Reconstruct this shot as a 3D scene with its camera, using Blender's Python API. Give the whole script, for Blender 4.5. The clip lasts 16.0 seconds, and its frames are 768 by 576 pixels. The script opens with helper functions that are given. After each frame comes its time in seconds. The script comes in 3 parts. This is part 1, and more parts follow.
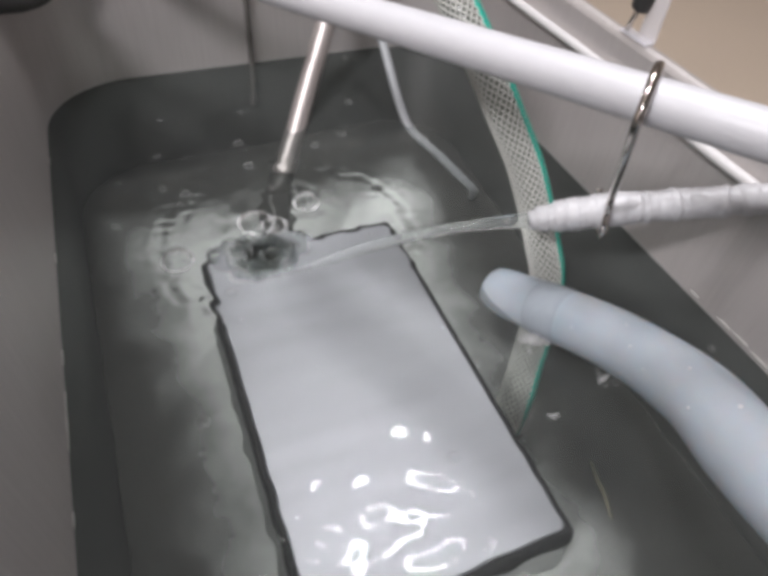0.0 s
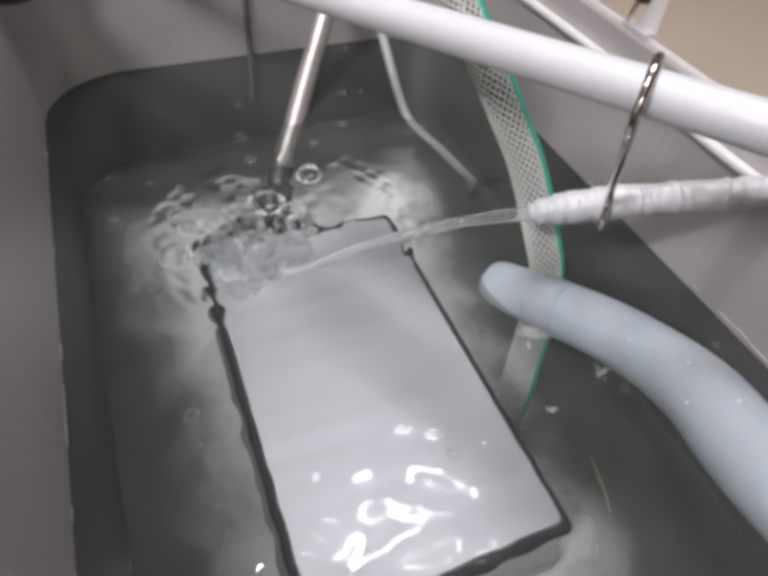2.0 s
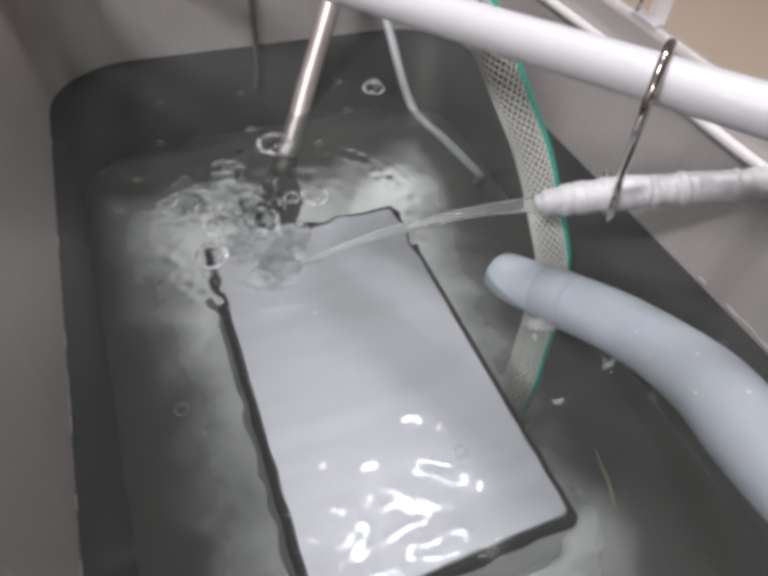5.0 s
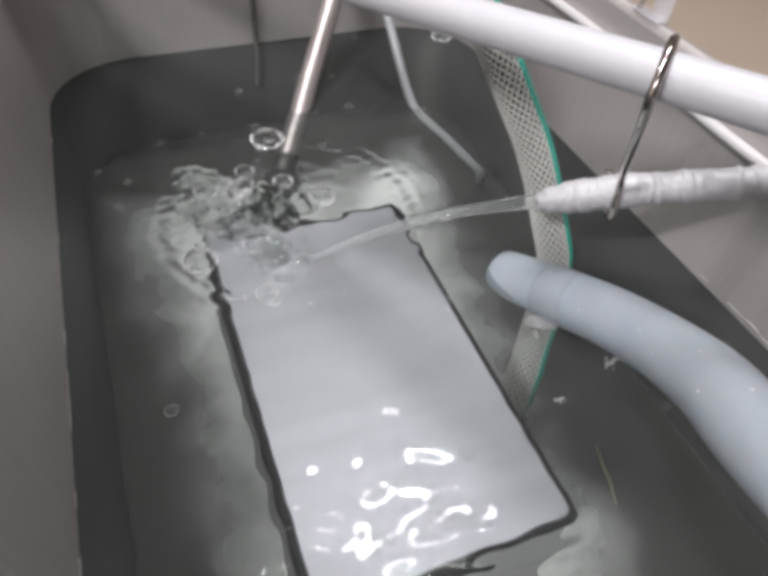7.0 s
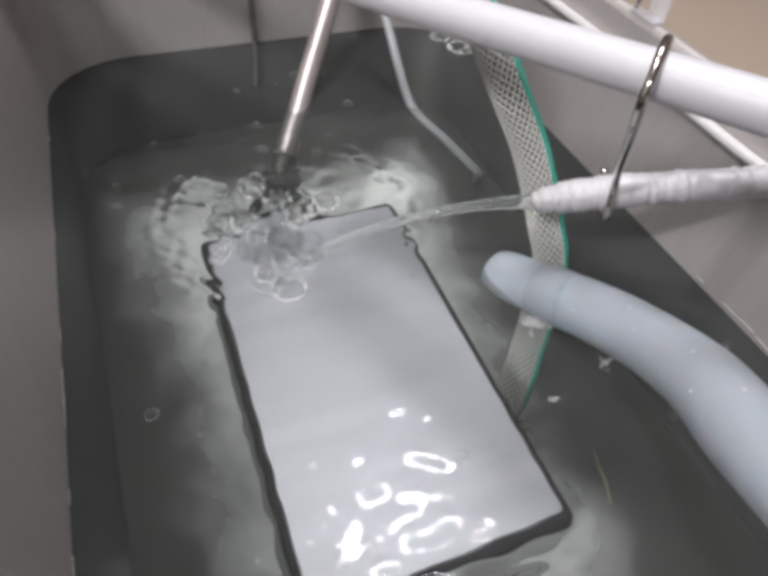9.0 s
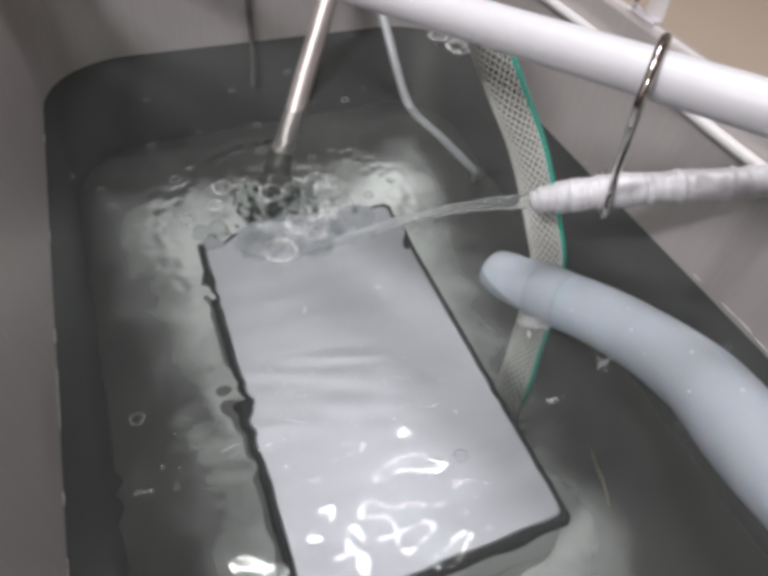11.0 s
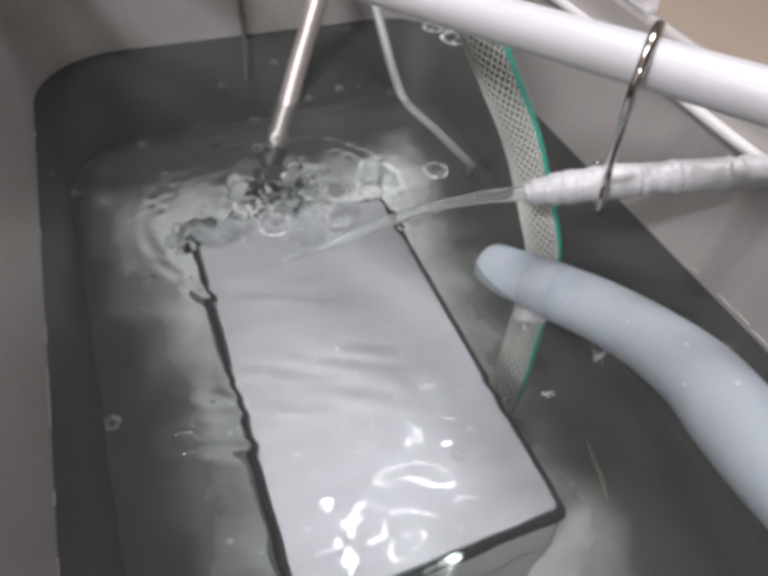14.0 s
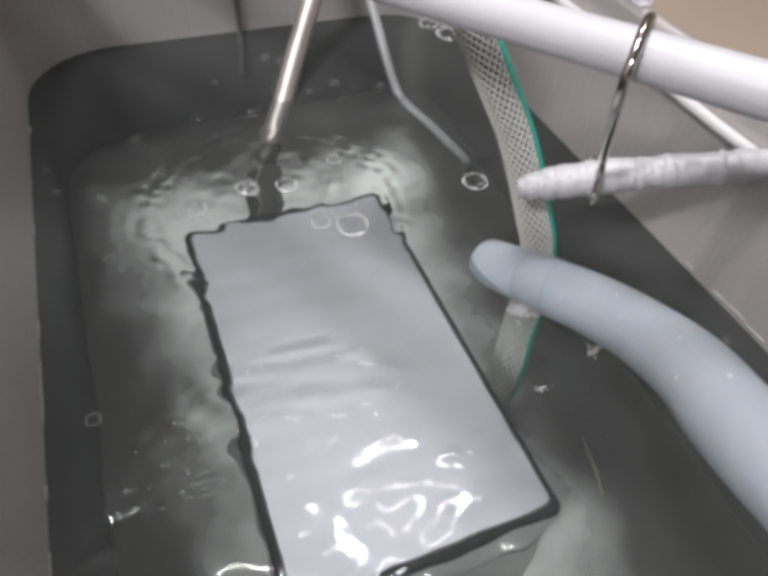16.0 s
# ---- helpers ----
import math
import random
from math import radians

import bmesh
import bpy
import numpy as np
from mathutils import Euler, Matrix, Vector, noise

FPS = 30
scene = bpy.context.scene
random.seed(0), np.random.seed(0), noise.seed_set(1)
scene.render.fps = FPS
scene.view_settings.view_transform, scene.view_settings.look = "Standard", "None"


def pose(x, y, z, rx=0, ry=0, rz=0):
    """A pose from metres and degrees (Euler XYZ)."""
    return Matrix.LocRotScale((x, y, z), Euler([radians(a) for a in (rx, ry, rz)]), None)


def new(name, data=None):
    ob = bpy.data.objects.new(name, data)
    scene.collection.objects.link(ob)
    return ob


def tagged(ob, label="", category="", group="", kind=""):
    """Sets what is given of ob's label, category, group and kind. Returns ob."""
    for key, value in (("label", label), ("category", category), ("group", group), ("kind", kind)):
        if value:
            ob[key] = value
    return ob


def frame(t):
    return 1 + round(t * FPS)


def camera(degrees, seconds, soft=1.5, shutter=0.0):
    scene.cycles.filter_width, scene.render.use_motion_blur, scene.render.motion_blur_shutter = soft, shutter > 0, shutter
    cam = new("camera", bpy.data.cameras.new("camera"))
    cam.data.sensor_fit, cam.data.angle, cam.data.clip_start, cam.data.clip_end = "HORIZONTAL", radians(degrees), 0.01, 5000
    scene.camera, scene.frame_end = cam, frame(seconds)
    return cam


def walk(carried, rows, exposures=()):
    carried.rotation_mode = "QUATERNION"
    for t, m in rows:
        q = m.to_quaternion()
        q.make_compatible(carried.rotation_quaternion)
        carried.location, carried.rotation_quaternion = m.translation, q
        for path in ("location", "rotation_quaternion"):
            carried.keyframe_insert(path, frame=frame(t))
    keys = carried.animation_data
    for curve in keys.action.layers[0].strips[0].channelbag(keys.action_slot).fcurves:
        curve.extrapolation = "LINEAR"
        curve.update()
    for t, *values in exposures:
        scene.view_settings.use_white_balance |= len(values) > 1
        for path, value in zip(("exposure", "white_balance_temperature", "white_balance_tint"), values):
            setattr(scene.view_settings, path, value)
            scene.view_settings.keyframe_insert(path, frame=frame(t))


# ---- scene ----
from mathutils import geometry

cam = camera(64.0, 16.0, soft=4.6)
PATH = [
    (0.0, -0.0000, 0.0000, 0.2500, 43.53, -3.52, -22.13),
    (0.5, 0.0009, 0.0003, 0.2501, 43.29, -3.45, -22.14),
    (1.0, 0.0023, 0.0003, 0.2504, 43.10, -3.42, -22.17),
    (1.5, 0.0028, 0.0003, 0.2504, 42.93, -3.38, -22.15),
    (2.0, 0.0022, 0.0007, 0.2499, 42.76, -3.35, -22.05),
    (2.5, 0.0014, 0.0012, 0.2494, 42.66, -3.34, -21.95),
    (3.0, 0.0010, 0.0012, 0.2488, 42.58, -3.35, -21.90),
    (3.5, 0.0008, 0.0005, 0.2486, 42.49, -3.37, -21.85),
    (4.0, 0.0007, 0.0003, 0.2482, 42.43, -3.40, -21.77),
    (6.5, 0.0001, 0.0006, 0.2452, 42.32, -3.43, -21.62),
    (7.0, 0.0003, 0.0005, 0.2452, 42.32, -3.46, -21.57),
    (7.5, 0.0007, 0.0001, 0.2451, 42.33, -3.46, -21.53),
    (8.0, 0.0012, -0.0006, 0.2451, 42.33, -3.50, -21.48),
    (8.5, 0.0018, -0.0011, 0.2453, 42.36, -3.55, -21.42),
    (9.0, 0.0023, -0.0011, 0.2450, 42.37, -3.61, -21.39),
    (11.5, 0.0042, -0.0002, 0.2437, 42.38, -3.73, -21.61),
    (12.0, 0.0054, -0.0000, 0.2432, 42.34, -3.74, -21.76),
    (12.5, 0.0056, 0.0006, 0.2425, 42.20, -3.69, -21.81),
    (13.0, 0.0055, 0.0004, 0.2422, 42.03, -3.57, -21.88),
    (13.5, 0.0061, 0.0003, 0.2422, 41.94, -3.44, -21.94),
    (14.0, 0.0071, 0.0003, 0.2421, 41.88, -3.37, -21.91),
    (14.5, 0.0077, 0.0003, 0.2417, 41.84, -3.30, -21.89),
    (15.0, 0.0085, -0.0009, 0.2413, 41.82, -3.25, -21.91),
    (15.5, 0.0086, -0.0015, 0.2409, 41.77, -3.28, -21.90),
    (16.0, 0.0095, -0.0019, 0.2407, 41.77, -3.35, -21.97),
]
walk(cam, [(t, pose(x, y, z, rx, ry, rz)) for t, x, y, z, rx, ry, rz in PATH])

# ---- light ----
scene.view_settings.exposure = 0.0
world = bpy.data.worlds.new("room_air")
scene.world = world
world.use_nodes = True
world.node_tree.nodes["Background"].inputs["Color"].default_value = (0.9, 0.95, 1.0, 1)
world.node_tree.nodes["Background"].inputs["Strength"].default_value = 0.02
LAMP = (0.40, 0.57, 1.52)
LAMP_WEST = (-0.21, 0.39, 1.52)


def area_lamp(name, place, size_x, size_y, watts, color):
    data = bpy.data.lights.new(name, "AREA")
    data.shape, data.size, data.size_y, data.energy, data.color = "RECTANGLE", size_x, size_y, watts, color
    ob = new(name, data)
    ob.matrix_world = pose(*place)
    return ob


area_lamp("ceiling_panel_light", (LAMP[0], LAMP[1], LAMP[2] - 0.03), 0.40, 0.036, 9.0, (0.99, 0.96, 1.0))
area_lamp("west_panel_light", (LAMP_WEST[0], LAMP_WEST[1], LAMP[2] - 0.03), 0.40, 0.036, 11.0, (0.99, 0.96, 1.0))
# unseen fill lamp, added to brighten the tank's right and back walls
area_lamp("far_fill_light", (-1.10, -0.48, LAMP[2] - 0.03), 0.56, 0.060, 45.0, (0.99, 0.96, 1.0))


# ---- materials ----
def material(name):
    m = bpy.data.materials.new(name)
    m.use_nodes = True
    return m, m.node_tree.nodes, m.node_tree.links, m.node_tree.nodes["Principled BSDF"]


def surface(name, color, rough, metal=0.0, grain=(40, 40, 40), vary=0.12, bump=0.05, stain=6.0, stain_mix=0.15, **more):
    """Two scales of variation: fine grain and broad stains."""
    m, n, l, b = material(name)
    tc, mp = n.new("ShaderNodeTexCoord"), n.new("ShaderNodeMapping")
    mp.inputs["Scale"].default_value = grain
    fine, broad = n.new("ShaderNodeTexNoise"), n.new("ShaderNodeTexNoise")
    fine.inputs["Scale"].default_value, fine.inputs["Detail"].default_value = 8.0, 5.0
    broad.inputs["Scale"].default_value, broad.inputs["Detail"].default_value = stain, 4.0
    l.new(tc.outputs["Object"], mp.inputs["Vector"])
    l.new(mp.outputs["Vector"], fine.inputs["Vector"])
    l.new(tc.outputs["Object"], broad.inputs["Vector"])
    ramp = n.new("ShaderNodeMix")
    ramp.data_type = "RGBA"
    ramp.inputs["A"].default_value = (*[c * (1 - vary) for c in color], 1)
    ramp.inputs["B"].default_value = (*[min(1, c * (1 + vary)) for c in color], 1)
    l.new(fine.outputs["Fac"], ramp.inputs["Factor"])
    dirt = n.new("ShaderNodeMix")
    dirt.data_type, dirt.blend_type = "RGBA", "MULTIPLY"
    dirt.inputs["Factor"].default_value = stain_mix
    l.new(ramp.outputs["Result"], dirt.inputs["A"])
    l.new(broad.outputs["Fac"], dirt.inputs["B"])
    l.new(dirt.outputs["Result"], b.inputs["Base Color"])
    span = n.new("ShaderNodeMapRange")
    span.inputs["To Min"].default_value, span.inputs["To Max"].default_value = max(0.02, rough - 0.08), rough + 0.08
    l.new(broad.outputs["Fac"], span.inputs["Value"])
    l.new(span.outputs["Result"], b.inputs["Roughness"])
    b.inputs["Metallic"].default_value = metal
    if bump:
        bm_ = n.new("ShaderNodeBump")
        bm_.inputs["Strength"].default_value, bm_.inputs["Distance"].default_value = bump, 0.0004
        l.new(fine.outputs["Fac"], bm_.inputs["Height"])
        l.new(bm_.outputs["Normal"], b.inputs["Normal"])
    for key, value in more.items():
        b.inputs[key.replace("_", " ").title().replace("Ior", "IOR")].default_value = value
    return m


def water_material(name, strength, scale=38.0, cloud=0.035, tint=(0.565, 0.583, 0.573, 1)):
    m, n, l, b = material(name)
    n.remove(b)
    glass = n.new("ShaderNodeBsdfGlass")
    glass.inputs["IOR"].default_value, glass.inputs["Roughness"].default_value = 1.33, 0.0
    glass.inputs["Color"].default_value = tint
    tc, nz, bp = n.new("ShaderNodeTexCoord"), n.new("ShaderNodeTexNoise"), n.new("ShaderNodeBump")
    nz.inputs["Scale"].default_value, nz.inputs["Detail"].default_value = scale, 1.5
    bp.inputs["Strength"].default_value, bp.inputs["Distance"].default_value = strength, 0.002
    l.new(tc.outputs["Object"], nz.inputs["Vector"])
    l.new(nz.outputs["Fac"], bp.inputs["Height"])
    l.new(bp.outputs["Normal"], glass.inputs["Normal"])
    murk, mix = n.new("ShaderNodeBsdfDiffuse"), n.new("ShaderNodeMixShader")
    murk.inputs["Color"].default_value = (0.62, 0.66, 0.64, 1)
    mix.inputs["Fac"].default_value = cloud
    l.new(glass.outputs["BSDF"], mix.inputs[1])
    l.new(murk.outputs["BSDF"], mix.inputs[2])
    l.new(mix.outputs[0], n["Material Output"].inputs["Surface"])
    return m


def film_material(name, edge=1.5):
    """A thin film: clear, with gloss that grows towards its edge."""
    m, n, l, b = material(name)
    n.remove(b)
    clear, gloss, mix, lw, pw = (n.new("ShaderNodeBsdf" + k) if k in ("Transparent", "Glossy") else n.new(k) for k in
                                 ("Transparent", "Glossy", "ShaderNodeMixShader", "ShaderNodeLayerWeight", "ShaderNodeMath"))
    lw.inputs["Blend"].default_value = 0.5
    pw.operation = "POWER"
    pw.inputs[1].default_value = edge
    gloss.inputs["Roughness"].default_value = 0.04
    clear.inputs["Color"].default_value = (0.97, 0.98, 0.98, 1)
    l.new(lw.outputs["Facing"], pw.inputs[0])
    l.new(pw.outputs[0], mix.inputs["Fac"])
    l.new(clear.outputs[0], mix.inputs[1])
    l.new(gloss.outputs[0], mix.inputs[2])
    l.new(mix.outputs[0], n["Material Output"].inputs["Surface"])
    return m


STEEL = surface("brushed_tank_steel", (0.60, 0.565, 0.55), 0.45, 0.50, grain=(60, 60, 3), vary=0.10, bump=0.08, stain=9.0, stain_mix=0.25)
PLATE = surface("satin_box_steel", (0.435, 0.440, 0.465), 0.47, 0.62, grain=(1.5, 14, 14), vary=0.14, bump=0.05, stain=11.0, stain_mix=0.45)
DULL = surface("dull_box_side", (0.80, 0.83, 0.79), 0.6, 0.0, grain=(20, 20, 20), vary=0.06, bump=0.03, stain=18.0, stain_mix=0.2)


# pale patch whose alpha fades: the lit floor round the box, put into colour
def lit_floor_material(cx, cy, hx, hy):
    m = surface("painted_lit_floor", (0.86, 0.89, 0.85), 0.75, 0.0, vary=0.08, bump=0.05, stain=22.0, stain_mix=0.35)
    n, l = m.node_tree.nodes, m.node_tree.links
    tc, sep, nz = n.new("ShaderNodeTexCoord"), n.new("ShaderNodeSeparateXYZ"), n.new("ShaderNodeTexNoise")
    nz.inputs["Scale"].default_value, nz.inputs["Detail"].default_value = 20.0, 4.0
    l.new(tc.outputs["Object"], sep.inputs[0])
    l.new(tc.outputs["Object"], nz.inputs["Vector"])

    def calc(op, a, b):
        node = n.new("ShaderNodeMath")
        node.operation = op
        for i, value in enumerate((a, b)):
            if isinstance(value, (int, float)):
                node.inputs[i].default_value = value
            else:
                l.new(value, node.inputs[i])
        return node.outputs[0]

    wider = calc("ADD", calc("MULTIPLY", calc("SUBTRACT", sep.outputs["Y"], cy), 0.10), hx)
    dx = calc("SUBTRACT", calc("ABSOLUTE", calc("SUBTRACT", sep.outputs["X"], cx), 0), wider)
    dy = calc("SUBTRACT", calc("ABSOLUTE", calc("SUBTRACT", sep.outputs["Y"], cy), 0), hy)
    edge = calc("ADD", calc("MAXIMUM", dx, dy), calc("MULTIPLY", calc("SUBTRACT", nz.outputs["Fac"], 0.5), 0.075))
    fade = n.new("ShaderNodeMapRange")
    fade.interpolation_type = "SMOOTHSTEP"
    fade.inputs["From Min"].default_value, fade.inputs["From Max"].default_value = -0.075, 0.002
    fade.inputs["To Min"].default_value, fade.inputs["To Max"].default_value = 1.0, 0.0
    l.new(edge, fade.inputs["Value"])
    l.new(fade.outputs["Result"], n["Principled BSDF"].inputs["Alpha"])
    return m


LIT_FLOOR = lit_floor_material(0.089, 0.224, 0.133, 0.220)
BASIN = surface("dark_basin_steel", (0.070, 0.071, 0.065), 0.65, 0.3, grain=(30, 30, 30), vary=0.15, bump=0.05, stain=16.0, stain_mix=0.5, specular_ior_level=0.2)
# wall steel under water: its dark reflection is painted into the base colour
UNDERWATER_SHADE = surface("shaded_underwater_steel", (0.125, 0.13, 0.123), 0.5, 0.45, grain=(60, 60, 3), vary=0.16, bump=0.08, stain=14.0, stain_mix=0.5)
# black for the box joint and for the lid edge's painted shade
EDGE_SHADE_JOINT = surface("edge_shade_and_joint", (0.012, 0.012, 0.013), 0.7, bump=0.1, specular_ior_level=0.15)
TUBE_STEEL = surface("polished_tube_steel", (0.50, 0.46, 0.44), 0.46, 0.80, grain=(80, 80, 4), vary=0.08, bump=0.03)
FITTING = surface("dull_fitting_steel", (0.07, 0.07, 0.065), 0.42, 0.6, bump=0.15)
PVC = surface("white_pvc", (0.53, 0.53, 0.55), 0.42, grain=(20, 20, 20), vary=0.03, bump=0.03, stain_mix=0.08)
WHITE_CABLE = surface("white_cable_jacket", (0.60, 0.59, 0.585), 0.45, vary=0.04, bump=0.04)
HOOK_STEEL = surface("hook_steel", (0.60, 0.55, 0.52), 0.14, 1.0, vary=0.15, bump=0.03)
SILICONE = surface("milky_silicone", (0.355, 0.40, 0.44), 0.34, grain=(10, 10, 10), vary=0.05, bump=0.03, stain=25.0, stain_mix=0.12,
                   subsurface_weight=0.8, subsurface_scale=0.02)
SILICONE.node_tree.nodes["Principled BSDF"].inputs["Subsurface Radius"].default_value = (1.0, 0.62, 0.46)
COLLAR = surface("blue_grey_silicone", (0.29, 0.325, 0.355), 0.35, vary=0.08, bump=0.03)
NOZZLE = surface("frosted_tape", (0.60, 0.60, 0.615), 0.36, grain=(50, 50, 50), vary=0.08, bump=0.15, stain=60.0, stain_mix=0.18,
                 transmission_weight=0.15, subsurface_weight=0.3, subsurface_scale=0.008)
NOZZLE.node_tree.nodes["Principled BSDF"].inputs["Subsurface Radius"].default_value = (1.0, 0.95, 0.95)
HOSE_WALL = surface("clear_hose_wall", (0.15, 0.165, 0.145), 0.28, vary=0.08, bump=0.05, stain=30, stain_mix=0.25)
BRAID = surface("white_braid", (0.45, 0.455, 0.42), 0.5, vary=0.05, bump=0.05)
GREEN = surface("green_stripe", (0.02, 0.36, 0.27), 0.35, vary=0.08, bump=0.03)
TUBING = surface("milky_thin_tube", (0.42, 0.44, 0.45), 0.3, vary=0.05, bump=0.04, transmission_weight=0.35)
SCRAP = surface("tan_tape", (0.20, 0.18, 0.12), 0.5, bump=0.1)
DARK_WIRE = surface("dark_wire", (0.15, 0.14, 0.13), 0.5, bump=0.05)
KNOB = surface("black_plastic", (0.03, 0.03, 0.03), 0.4, bump=0.05)
CLIP = surface("clear_clip_plastic", (0.85, 0.84, 0.88), 0.25, vary=0.03, bump=0.02, alpha=0.42)
WORKTOP = surface("beige_worktop", (0.52, 0.43, 0.34), 0.5, grain=(30, 30, 30), vary=0.06, stain=3.0)
WALLPAINT = surface("wall_paint", (0.55, 0.50, 0.45), 0.8, grain=(8, 8, 8), vary=0.03, stain=1.0)
SHADE_WALL = surface("shade_wall_dark", (0.13, 0.125, 0.12), 0.8, grain=(8, 8, 8), vary=0.03, stain=1.0)
CEILPAINT = surface("ceiling_paint", (0.78, 0.78, 0.77), 0.85, grain=(8, 8, 8), vary=0.02, stain=1.0)
FLOORING = surface("grey_flooring", (0.30, 0.28, 0.26), 0.6, grain=(8, 8, 8), stain=2.0)
CALM = water_material("calm_water", 0.22, 40.0)
RIPPLED = water_material("rippled_water", 0.07, 60.0)
SPLASH = water_material("jet_water", 0.30, 220.0, 0.07, (0.95, 0.96, 0.96, 1))
HEAP = water_material("splash_water", 0.25, 160.0, 0.0, (0.79, 0.80, 0.795, 1))
RIMGLASS = surface("bubble_rim", (0.9, 0.9, 0.9), 0.1, vary=0.02, bump=0.0, transmission_weight=0.80)
FILM = film_material("bubble_film")
SCALE = surface("pale_scale", (0.34, 0.34, 0.32), 0.6, vary=0.15, bump=0.1)
FOAM = surface("white_froth", (0.85, 0.86, 0.86), 0.15, vary=0.03, bump=0.0, transmission_weight=0.75)
glow, gn, gl, gb = material("lamp_diffuser")
gb.inputs["Emission Color"].default_value, gb.inputs["Emission Strength"].default_value = (1.0, 0.96, 0.985, 1), 14.0


# ---- mesh helpers ----
def mesh_of(name, bm, mat, smooth=True):
    me = bpy.data.meshes.new(name)
    bm.normal_update()
    for f in bm.faces:
        f.smooth = smooth
    bm.to_mesh(me)
    bm.free()
    me.materials.append(mat)
    return me


def part(name, bm, mat, parent=None, label="", smooth=True):
    ob = new(name, mesh_of(name, bm, mat, smooth))
    ob.parent = parent
    return tagged(ob, label)


def thing(name, place=(0, 0, 0), **tags):
    ob = new(name)
    ob.empty_display_size = 0.01
    ob.location = place
    return tagged(ob, **tags)


def spline(points, steps=12):
    """A smooth line through the points (Catmull-Rom)."""
    p = [Vector(q) for q in points]
    p = [2 * p[0] - p[1]] + p + [2 * p[-1] - p[-2]]
    out = []
    for i in range(1, len(p) - 2):
        for k in range(steps):
            u = k / steps
            a, b, c, d = p[i - 1], p[i], p[i + 1], p[i + 2]
            out.append(0.5 * (2 * b + (c - a) * u + (2 * a - 5 * b + 4 * c - d) * u * u + (3 * b - a - 3 * c + d) * u ** 3))
    return out + [p[-2]]


def frames_along(line):
    """Point, and two cross directions carried along without twist."""
    out, n = [], None
    for i, q in enumerate(line):
        t = (line[min(i + 1, len(line) - 1)] - line[max(i - 1, 0)]).normalized()
        if n is None:
            n = t.orthogonal().normalized()
        n = (n - t * n.dot(t)).normalized()
        out.append((q, n, t.cross(n)))
    return out


def tube(line, radius, sides=20, caps=True, bm=None):
    """A round tube along a line; radius: a number or a function of (share along, angle)."""
    bm = bm or bmesh.new()
    rings, fr = [], frames_along(line)
    for i, (q, n, b) in enumerate(fr):
        ring = []
        for k in range(sides):
            a = 2 * math.pi * k / sides
            r = radius(i / (len(fr) - 1), a) if callable(radius) else radius
            ring.append(bm.verts.new(q + (n * math.cos(a) + b * math.sin(a)) * r))
        rings.append(ring)
    for r0, r1 in zip(rings, rings[1:]):
        for k in range(sides):
            bm.faces.new((r0[k], r0[(k + 1) % sides], r1[(k + 1) % sides], r1[k]))
    if caps:
        bm.faces.new(rings[0][::-1])
        bm.faces.new(rings[-1])
    return bm


def loft(rings, bm=None, close=False):
    bm = bm or bmesh.new()
    made = [[bm.verts.new(q) for q in ring] for ring in rings]
    for r0, r1 in zip(made, made[1:]):
        for k in range(len(r0)):
            j = (k + 1) % len(r0)
            bm.faces.new((r0[k], r0[j], r1[j], r1[k]))
    if close:
        bm.faces.new(made[-1])
        bm.faces.new(made[0][::-1])
    return bm


def rounded(x0, x1, y0, y1, r, z, n=10):
    """A rectangle with round corners, counter-clockwise from above."""
    out = []
    for cx, cy, a0 in ((x1 - r, y0 + r, -90), (x1 - r, y1 - r, 0), (x0 + r, y1 - r, 90), (x0 + r, y0 + r, 180)):
        for k in range(n + 1):
            a = radians(a0 + 90 * k / n)
            out.append(Vector((cx + r * math.cos(a), cy + r * math.sin(a), z)))
    return out


def block(x0, x1, y0, y1, z0, z1, bevel=0.0, bm=None):
    bm = bm or bmesh.new()
    made = bmesh.ops.create_cube(bm, size=1)["verts"]
    for v in made:
        v.co = Vector(((x0, x1)[v.co.x > 0], (y0, y1)[v.co.y > 0], (z0, z1)[v.co.z > 0]))
    if bevel:
        bmesh.ops.bevel(bm, geom=list({e for v in made for e in v.link_edges}), offset=bevel, segments=2, affect="EDGES")
    return bm


# ---- the tank ----
X0, X1, Y0, Y1 = -0.063, 0.2705, -0.20, 0.492
DEPTH, RIM = -0.15, 0.102


